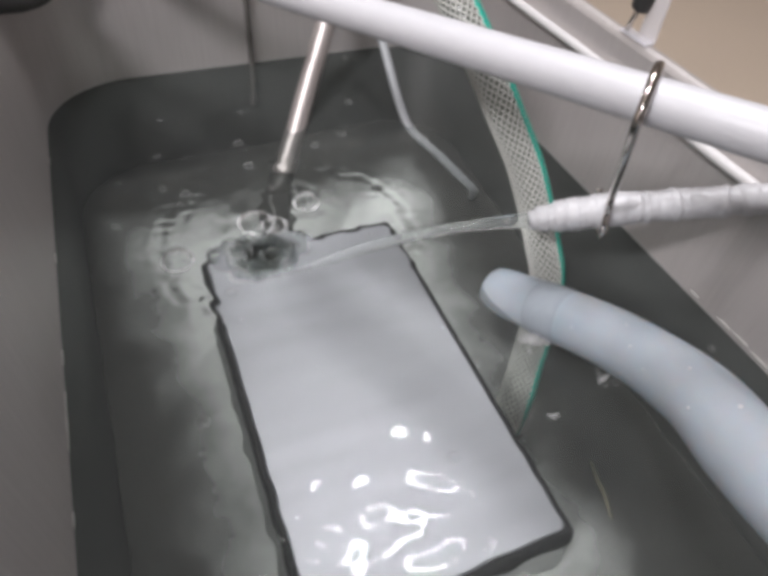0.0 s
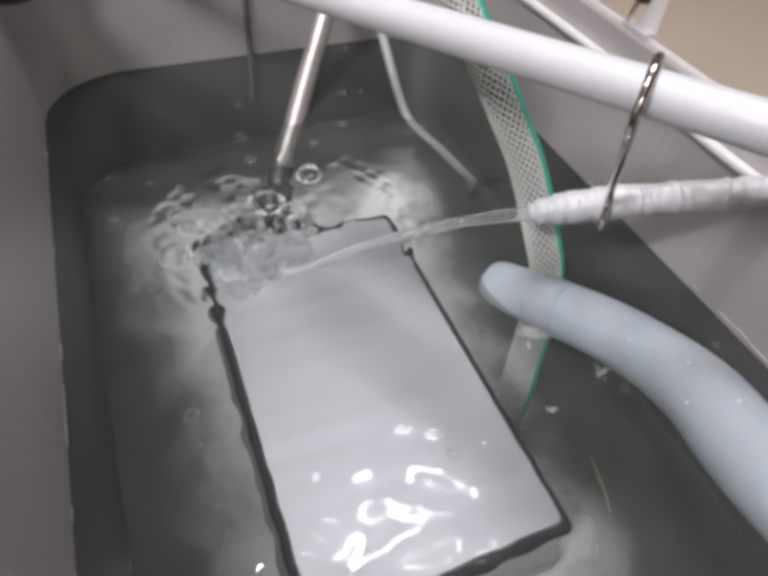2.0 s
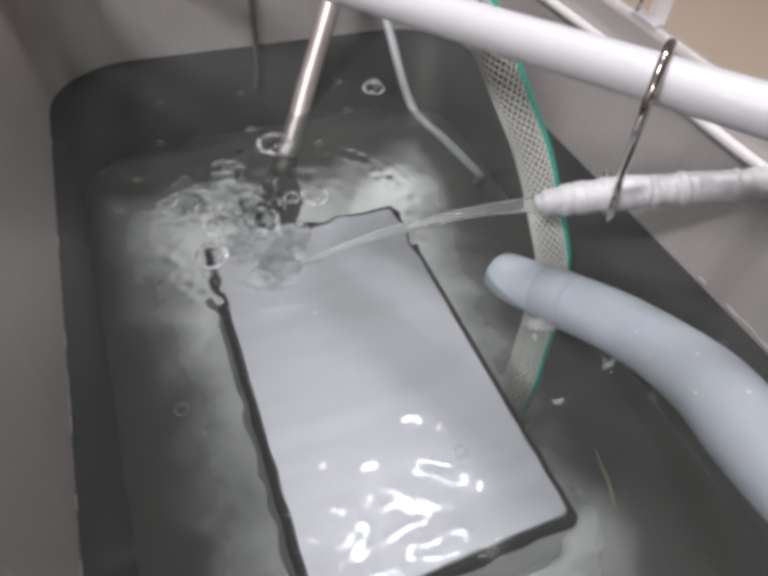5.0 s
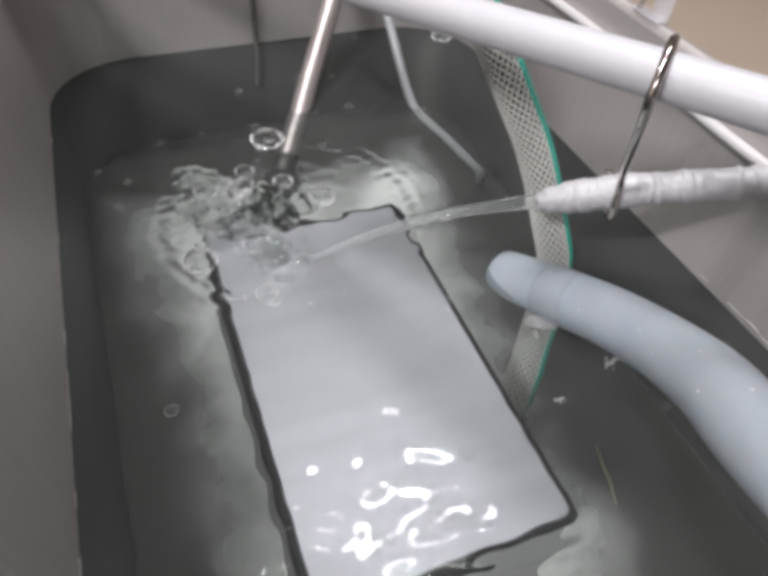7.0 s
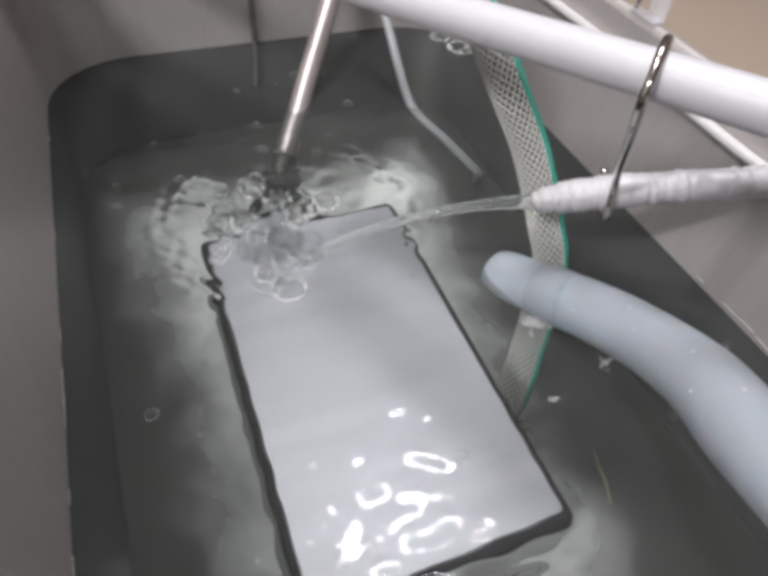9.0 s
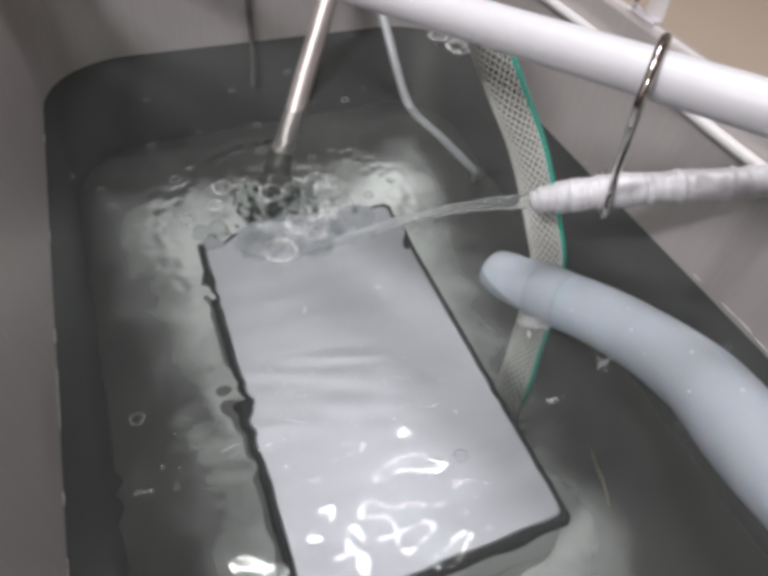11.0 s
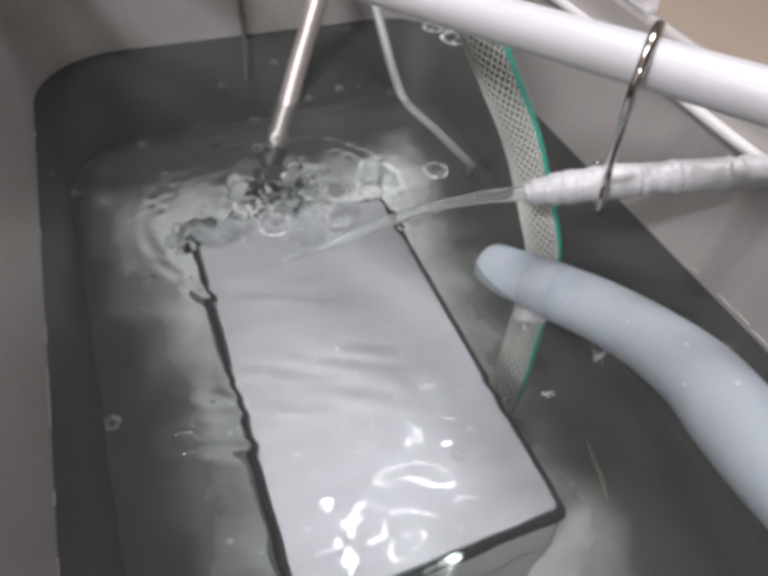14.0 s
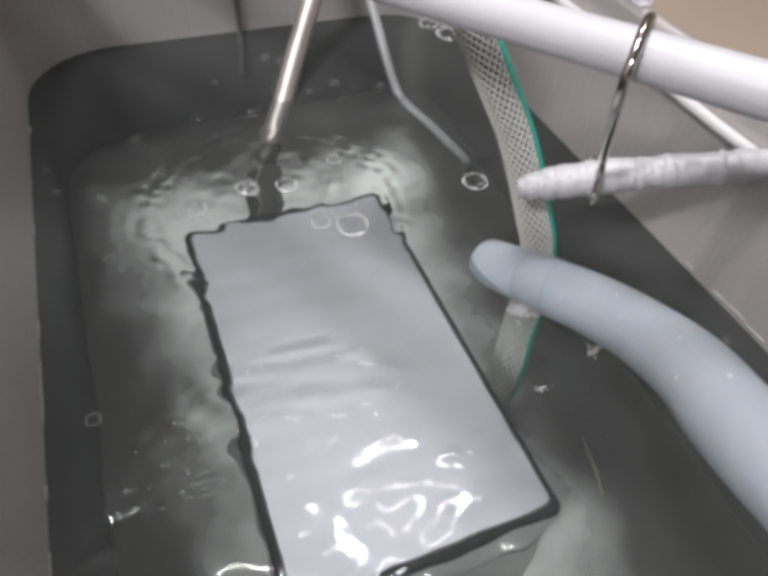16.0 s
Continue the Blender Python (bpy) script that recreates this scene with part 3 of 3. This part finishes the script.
# ---- the room ----
def build_room():
    def slab(name, box, mat, label="", category=""):
        ob = new(name, mesh_of(name, block(*box), mat, False))
        return tagged(ob, label, category, kind="structure")
    fz, cz = -0.93, 1.56
    slab("floor", (-1.9, 2.1, -0.65, 2.2, fz - 0.1, fz), FLOORING, "grey floor of the room", "floor")
    slab("ceiling", (-1.9, 2.1, -0.65, 2.2, cz, cz + 0.1), CEILPAINT, "white ceiling", "ceiling")
    slab("wall_west", (-2.0, -1.9, -0.65, 2.2, fz, cz), WALLPAINT, "plain beige wall", "wall")
    slab("wall_east", (2.1, 2.2, -0.65, 2.2, fz, cz), WALLPAINT, "plain beige wall", "wall")
    # unseen wall, added near and dark to cut bounce on the tank's left side
    slab("shade_wall_south", (-1.9, 2.1, -0.75, -0.65, fz, cz), SHADE_WALL, "unseen dark grey wall, added to hold light off the tank", "wall")
    slab("wall_north", (-1.9, 2.1, 2.2, 2.3, fz, cz), WALLPAINT, "plain beige wall", "wall")
    top = tagged(thing("worktop"), "beige laminate worktop under the tank", "table")
    part("tabletop", block(-0.35, 1.25, -0.45, 0.95, DEPTH - 0.033, DEPTH - 0.003, 0.004), WORKTOP, top, smooth=False)
    for x in (-0.30, 1.20):
        for y in (-0.40, 0.90):
            part("leg", block(x - 0.025, x + 0.025, y - 0.025, y + 0.025, fz, DEPTH - 0.033, 0.003), STEEL, top, smooth=False)
    # the third batten is only a body for the added fill lamp
    for place in (LAMP, LAMP_WEST, (-1.10, -0.48, LAMP[2])):
        lamp = tagged(thing("ceiling_lamp", (place[0], place[1], 0)), "long white batten lamp on the ceiling, out of view", "lamp", "ceiling lamps")
        part("housing", block(-0.28, 0.28, -0.03, 0.03, LAMP[2] + 0.004, 1.56, 0.003), PVC, lamp, smooth=False)
        part("diffuser", block(-0.22, 0.22, -0.020, 0.020, LAMP[2] - 0.004, LAMP[2] + 0.003), glow, lamp, smooth=False)


build_room()
build_tank()
CORE, BAND, NEAR = build_water()
build_lit_floor()
build_box()
build_tube_fitting()
build_pvc()
build_hook()
build_nozzle()
build_braided_hose()
build_big_hose()
build_thin_tube()
build_wall_wires()
build_clip()
KINDS = bubble_meshes()
foam("foam_at_hose", (0.1665, 0.1535, 0.0), (0.0045, 0.0028), 60, 7, "froth of tiny bubbles where the hoses meet the water", FOAM)
foam("foam_by_hose", (0.186, 0.120, 0.0), (0.0030, 0.0018), 26, 9, "small froth beside the thick hose", FOAM, (0.0004, 0.0010))
foam("foam_fleck", (0.150, 0.110, 0.0), (0.0020, 0.0010), 14, 10, "small fleck of froth on the water", FOAM, (0.0004, 0.0009))


def edge_beads():
    """Beads of water and scum where the water meets the walls."""
    rng = random.Random(12)
    bm = bmesh.new()
    for _ in range(20):
        y = rng.uniform(0.06, 0.40)
        made = bmesh.ops.create_icosphere(bm, subdivisions=1, radius=1)["verts"]
        size = Vector((rng.uniform(0.0003, 0.0007), rng.uniform(0.0010, 0.0100), rng.uniform(0.0004, 0.0016)))
        for v in made:
            v.co = Vector((X0 + 0.0004 + v.co.x * size.x, y + v.co.y * size.y, 0.0002 + v.co.z * size.z))
    for y, z, long in ((0.150, 0.003, 0.004), (0.1265, 0.003, 0.006), (0.114, 0.0035, 0.006), (0.100, 0.0025, 0.007), (0.262, 0.004, 0.002), (0.215, 0.006, 0.002)):
        made = bmesh.ops.create_icosphere(bm, subdivisions=2, radius=1)["verts"]
        for v in made:
            v.co = Vector((X1 - 0.0004 + v.co.x * 0.0006, y + v.co.y * long, z + v.co.z * 0.0005))
    ob = new("waterline_beads", mesh_of("waterline_beads", bm, SCALE))
    return tagged(ob, "beads of water and scum along the waterline", "foam", kind="stuff")


def build_scrap():
    scrap = tagged(thing("tape_scrap"), "thin tan scrap of tape on the tank floor", "scrap")
    line = spline([(0.214, 0.118, DEPTH + 0.0012), (0.2105, 0.106, DEPTH + 0.0020), (0.2095, 0.097, DEPTH + 0.0014), (0.204, 0.082, DEPTH + 0.0022)], 8)
    part("strip", tube(line, lambda u, a: 0.0008 * (0.5 + math.sin(math.pi * min(max(u, 0.05), 0.95))) * (1 if math.cos(a) ** 2 > 0.3 else 0.6), 10), SCRAP, scrap)


edge_beads()
build_scrap()


def build_lumps():
    """Heaps of clear water and bubbles thrown up where the jet lands."""
    out = []
    for i in range(20):
        rng = random.Random(300 + i)
        r = rng.uniform(0.009, 0.0165)
        domes = []
        for _ in range(rng.randint(5, 8)):
            d, a = r * 0.78 * math.sqrt(rng.random()), rng.uniform(0, 6.28)
            domes.append((d * math.cos(a), d * math.sin(a), r * rng.uniform(0.22, 0.55), rng.uniform(0.55, 1.0)))
        n = 64
        bm = bmesh.new()
        grid = {}
        for p in range(n + 1):
            for q in range(n + 1):
                x, y = r * 1.1 * (2 * p / n - 1), r * 1.1 * (2 * q / n - 1)
                z = 0.10 * r * max(0.0, 1 - (x * x + y * y) / (r * r)) + 0.0019 * noise.noise((x * 150, y * 150, i * 3.1))
                for cx, cy, rad, tall in domes:
                    e = 1 - ((x - cx) ** 2 + (y - cy) ** 2) / rad ** 2
                    if e > 0:
                        z = max(z, tall * rad * math.sqrt(e) + 0.0002)
                if x * x + y * y < 1.2 * r * r:
                    grid[p, q] = bm.verts.new((x, y, z - 0.0006))
        for p in range(n):
            for q in range(n):
                ring = [(p, q), (p + 1, q), (p + 1, q + 1), (p, q + 1)]
                if all(k in grid for k in ring) and max(grid[k].co.z for k in ring) > -0.0004:
                    bm.faces.new([grid[k] for k in ring])
        for v in [v for v in bm.verts if not v.link_faces]:
            bm.verts.remove(v)
        ob = new("splash_lump", mesh_of("splash_lump", bm, HEAP))
        ob.visible_shadow = False
        out.append((tagged(ob, "heaving heap of clear water and bubbles under the jet", "splash", "splashing water"), rng.random()))
    return out


LUMPS = build_lumps()

# ---- the jet ----
TIP = Vector(NOZ[0])
SEG = 0.0085


def build_jet():
    out = []
    for i in range(20):
        rng = random.Random(40 + i)
        ph = rng.uniform(0, 6)
        r0 = 0.0040 - 0.0024 * (i / 20) ** 0.6
        r1 = 0.0040 - 0.0024 * ((i + 1) / 20) ** 0.6
        bm = tube([Vector((0, 0, SEG * k / 6)) for k in range(7)], lambda u, a: r0 + (r1 - r0) * u + 0.00032 * math.sin(2 * a + 0.5 * i + 0.5 * u) + 0.00012 * math.sin(5 * a - 0.3 * (i + u)), 24, caps=False)
        ob = new("jet_piece", mesh_of("jet_piece", bm, SPLASH))
        ob.visible_shadow = False
        tagged(ob, "clear piece of the falling water jet", "water jet", "water jet")
        out.append(ob)
    return out


JET = build_jet()

# landing place of the jet on the water, by time
LANDING = [(0.0, 0.0690, 0.2441), (1.5, 0.0690, 0.2390), (3.5, 0.0700, 0.2375), (7.0, 0.0731, 0.2375), (9.0, 0.0827, 0.2420), (12.5, 0.0815, 0.2408), (14.4, 0.0900, 0.2350), (14.7, 0.0930, 0.2350)]


def landing(t):
    for (a, xa, ya), (b, xb, yb) in zip(LANDING, LANDING[1:]):
        if t <= b:
            u = (t - a) / (b - a)
            return xa + (xb - xa) * u, ya + (yb - ya) * u
    return LANDING[-1][1:]


# middle and half sizes of the splashing water, by time
SPLASHING = [(0.0, 0.046, 0.263, 0.018, 0.009), (0.5, 0.042, 0.276, 0.03, 0.034), (1.5, 0.038, 0.282, 0.036, 0.04), (4.0, 0.04, 0.28, 0.034, 0.05), (6.5, 0.042, 0.286, 0.03, 0.052), (8.5, 0.044, 0.28, 0.032, 0.05),
             (9.2, 0.054, 0.276, 0.04, 0.04), (11.3, 0.072, 0.28, 0.048, 0.03), (12.5, 0.07, 0.278, 0.06, 0.026), (14.0, 0.072, 0.278, 0.064, 0.026), (16.0, 0.076, 0.272, 0.062, 0.026)]


def splash_zone(t):
    for low, high in zip(SPLASHING, SPLASHING[1:]):
        if t <= high[0]:
            u = (t - low[0]) / (high[0] - low[0])
            return [p + (q - p) * u for p, q in zip(low[1:], high[1:])]
    return SPLASHING[-1][1:]


def jet_line(t):
    """The jet's parabola, in steps of a piece's length: place and direction of each piece."""
    x, y = landing(t)
    flat = Vector((x - TIP.x, y - TIP.y, 0))
    reach = flat.length
    flat.normalize()
    sink = -0.22
    g = 2 * (TIP.z + sink * reach) / reach ** 2
    s, out = 0.0, []
    for _ in JET:
        slope = sink - g * s
        d = (flat + Vector((0, 0, slope))).normalized()
        out.append((TIP + flat * s + Vector((0, 0, sink * s - 0.5 * g * s * s)), d))
        s += SEG / math.sqrt(1 + slope * slope) * 0.99
    return out


def aimed(place, way):
    return Matrix.Translation(place) @ way.to_track_quat("Z", "Y").to_matrix().to_4x4()


# ---- bubbles that drift and burst ----
BUBBLES = []


def scatter_bubbles():
    rng = random.Random(21)
    for i in range(26):
        r = rng.choice((0.0018, 0.0026, 0.0034, 0.0045, 0.006, 0.0075))
        BUBBLES.append((build_bubble(KINDS, r, 0, 0, "clear bubble tossed about in the churning water", "churned bubbles"), r, "churn", rng.random()))
    for i in range(30):
        r = rng.choice((0.0014, 0.0018, 0.0022, 0.0030))
        BUBBLES.append((build_bubble(KINDS, r, 0, 0, "small clear bubble drifting on the water", "drifting bubbles"), r, "drift", rng.random()))


scatter_bubbles()
# the large bubbles and those left at the end: radius, then time and place
COURSES = [
    (0.0105, [(0, 0.050, 0.290), (2.5, 0.070, 0.310), (3.5, 0.090, 0.334), (4.0, 0.069, 0.335), (4.2, 0.0765, 0.347), (7.0, 0.071, 0.355), (7.3, 0.0825, 0.367), (8.0, 0.14, 0.43), (9.0, 0.262, 0.440), (16.0, 0.263, 0.441)]),
    (0.0075, [(0, 0.060, 0.285), (5.0, 0.085, 0.290), (11.0, 0.100, 0.275), (11.7, 0.127, 0.279), (12.5, 0.185, 0.2665), (13.5, 0.178, 0.275), (14.5, 0.167, 0.282), (15.5, 0.1912, 0.2571), (16.0, 0.1912, 0.2571)]),
    (0.0085, [(0, 0.000, 0.272), (1.5, -0.004, 0.271), (3.5, 0.020, 0.262), (6.5, 0.008, 0.255), (7.2, 0.007, 0.249), (7.5, 0.003, 0.239), (8.3, 0.032, 0.225), (9.0, 0.050, 0.217), (11.3, 0.055, 0.250), (14.5, 0.060, 0.262), (15.5, 0.0716, 0.2477), (16.0, 0.104, 0.2434)]),
    (0.0055, [(0, 0.030, 0.250), (6.5, 0.036, 0.222), (7.0, 0.036, 0.219), (8.0, 0.045, 0.226), (12.0, 0.060, 0.270), (15.3, 0.105, 0.265), (15.5, 0.0904, 0.2474), (16.0, 0.088, 0.252)]),
    (0.0080, [(0, 0.085, 0.300), (2.5, 0.095, 0.325), (4.0, 0.1205, 0.356), (4.2, 0.1336, 0.3645), (5.5, 0.19, 0.425), (6.5, 0.252, 0.462), (16.0, 0.254, 0.463)]),
    (0.0030, [(0, 0.060, 0.350), (8.0, 0.066, 0.345), (16.0, 0.070, 0.3353)]), (0.0026, [(0, 0.11, 0.36), (9.0, 0.10, 0.33), (16.0, 0.0906, 0.3107)]),
    (0.0026, [(0, 0.15, 0.30), (9.0, 0.155, 0.245), (16.0, 0.130, 0.2995)]), (0.0022, [(0, 0.130, 0.150), (4.0, 0.138, 0.152), (9.0, 0.118, 0.205), (16.0, 0.1245, 0.2154)]),
]
LARGE = [(build_bubble(KINDS, r, 0, 0, "clear round bubble gliding over the water", "gliding bubbles"), rows) for r, rows in COURSES]


def motions():
    rows = []
    for k in range(41):
        t = 0.4 * k
        turn = 180 * min(1.0, max(0.0, (t - 8.8) / 2.4))
        rows.append((t, pose(FRONT[0], FRONT[1], 0, 0, 0, turn + 14 * math.sin(1.9 * k) + 6 * math.sin(0.7 * k))))
    walk(NEAR, rows)
    for ob, rate in ((CORE, 60), (BAND, -24)):
        c = ob.location.copy()
        walk(ob, [(t, pose(c.x, c.y, 0, 0, 0, rate * t)) for t in range(0, 17)])
    times = [0.0, 1.5, 3.5, 7.0, 9.0, 11.0, 12.5, 14.0, 14.7]
    tracks = [jet_line(t) for t in times]
    for i, ob in enumerate(JET):
        rows = [(t, aimed(*tr[i])) for t, tr in zip(times, tracks)]
        p, d = tracks[-1][i]
        q, e = tracks[-1][-1]
        rows += [(14.95, aimed(Vector((0.10 - 0.001 * i, 0.25, -0.06)), e)), (16.0, aimed(Vector((0.10 - 0.001 * i, 0.25, -0.062)), e))]
        walk(ob, rows)
    for ob, seed in LUMPS:
        rng = random.Random(seed)
        a, rad, spin = rng.uniform(0, 6.28), math.sqrt(rng.random()), rng.uniform(-0.8, 0.8)
        rows, t = [], 0.0
        while t < 14.95:
            cx, cy, wide, deep = splash_zone(t)
            k = rad * (1 + 0.25 * math.sin(2.1 * t + 5 * a))
            rows.append((t, pose(cx + wide * k * math.cos(a + spin * t) + rng.gauss(0, 0.002), cy + deep * k * math.sin(a + spin * t) + rng.gauss(0, 0.002),
                                 rng.uniform(-0.0012, 0.0006), rng.uniform(-7, 7), rng.uniform(-7, 7), 60 * spin * t)))
            t += 0.4
        x, y, turn = rows[-1][1].translation.x, rows[-1][1].translation.y, 60 * spin * 14.8
        x, y = min(max(x, 0.034), 0.118), min(y, 0.266)
        rows += [(15.04, pose(x, y, -0.001, 0, 0, turn)), (15.15 + 0.15 * rng.random(), pose(x, y, -0.040, 0, 0, turn)), (16.0, pose(x, y, -0.042, 0, 0, turn))]
        walk(ob, rows)
    for ob, course in LARGE:
        walk(ob, [(t, pose(x, y, 0)) for t, x, y in course])
    for ob, r, way, seed in BUBBLES:
        rng = random.Random(seed)
        rows = []
        if way == "churn":
            a, rad = rng.uniform(0, 6.28), rng.uniform(0.006, 0.045)
            spin = rng.uniform(0.3, 1.2) * rng.choice((-1, 1))
            t = 0.0
            while t < 14.9:
                cx, cy, wide, deep = splash_zone(t)
                k = rad / 0.036 * (1 + 0.2 * math.sin(1.7 * t + a * 3))
                rows.append((t, pose(cx + wide * k * math.cos(a + spin * t) + rng.gauss(0, 0.002), cy + deep * k * math.sin(a + spin * t) + rng.gauss(0, 0.002), rng.uniform(-0.001, 0.0005))))
                t += 0.5
            x, y = rows[-1][1].translation.x, rows[-1][1].translation.y
            last = rng.random()
            if last < 0.25:
                rows.append((16.0, pose(x + rng.gauss(0, 0.01), y + 0.01, 0)))
            else:
                x = min(max(x, 0.025), 0.12)
                y = min(y, 0.27)
                rows.append((15.0 + 0.4 * last, pose(x, y, -0.045)))
                rows.append((16.0, pose(x, y, -0.046)))
        else:
            x, y = rng.uniform(-0.04, 0.26), rng.uniform(0.05, 0.46)
            if rng.random() < 0.5:
                x, y = rng.gauss(0.07, 0.05), rng.gauss(0.35, 0.05)
            vx, vy = rng.gauss(0, 0.0015), rng.gauss(0, 0.0015)
            for t in range(0, 17, 2):
                rows.append((t, pose(min(max(x, -0.055), 0.268), min(y, 0.48), 0)))
                x, y = x + 2 * vx + rng.gauss(0, 0.001), y + 2 * vy + rng.gauss(0, 0.001)
        walk(ob, rows)


motions()
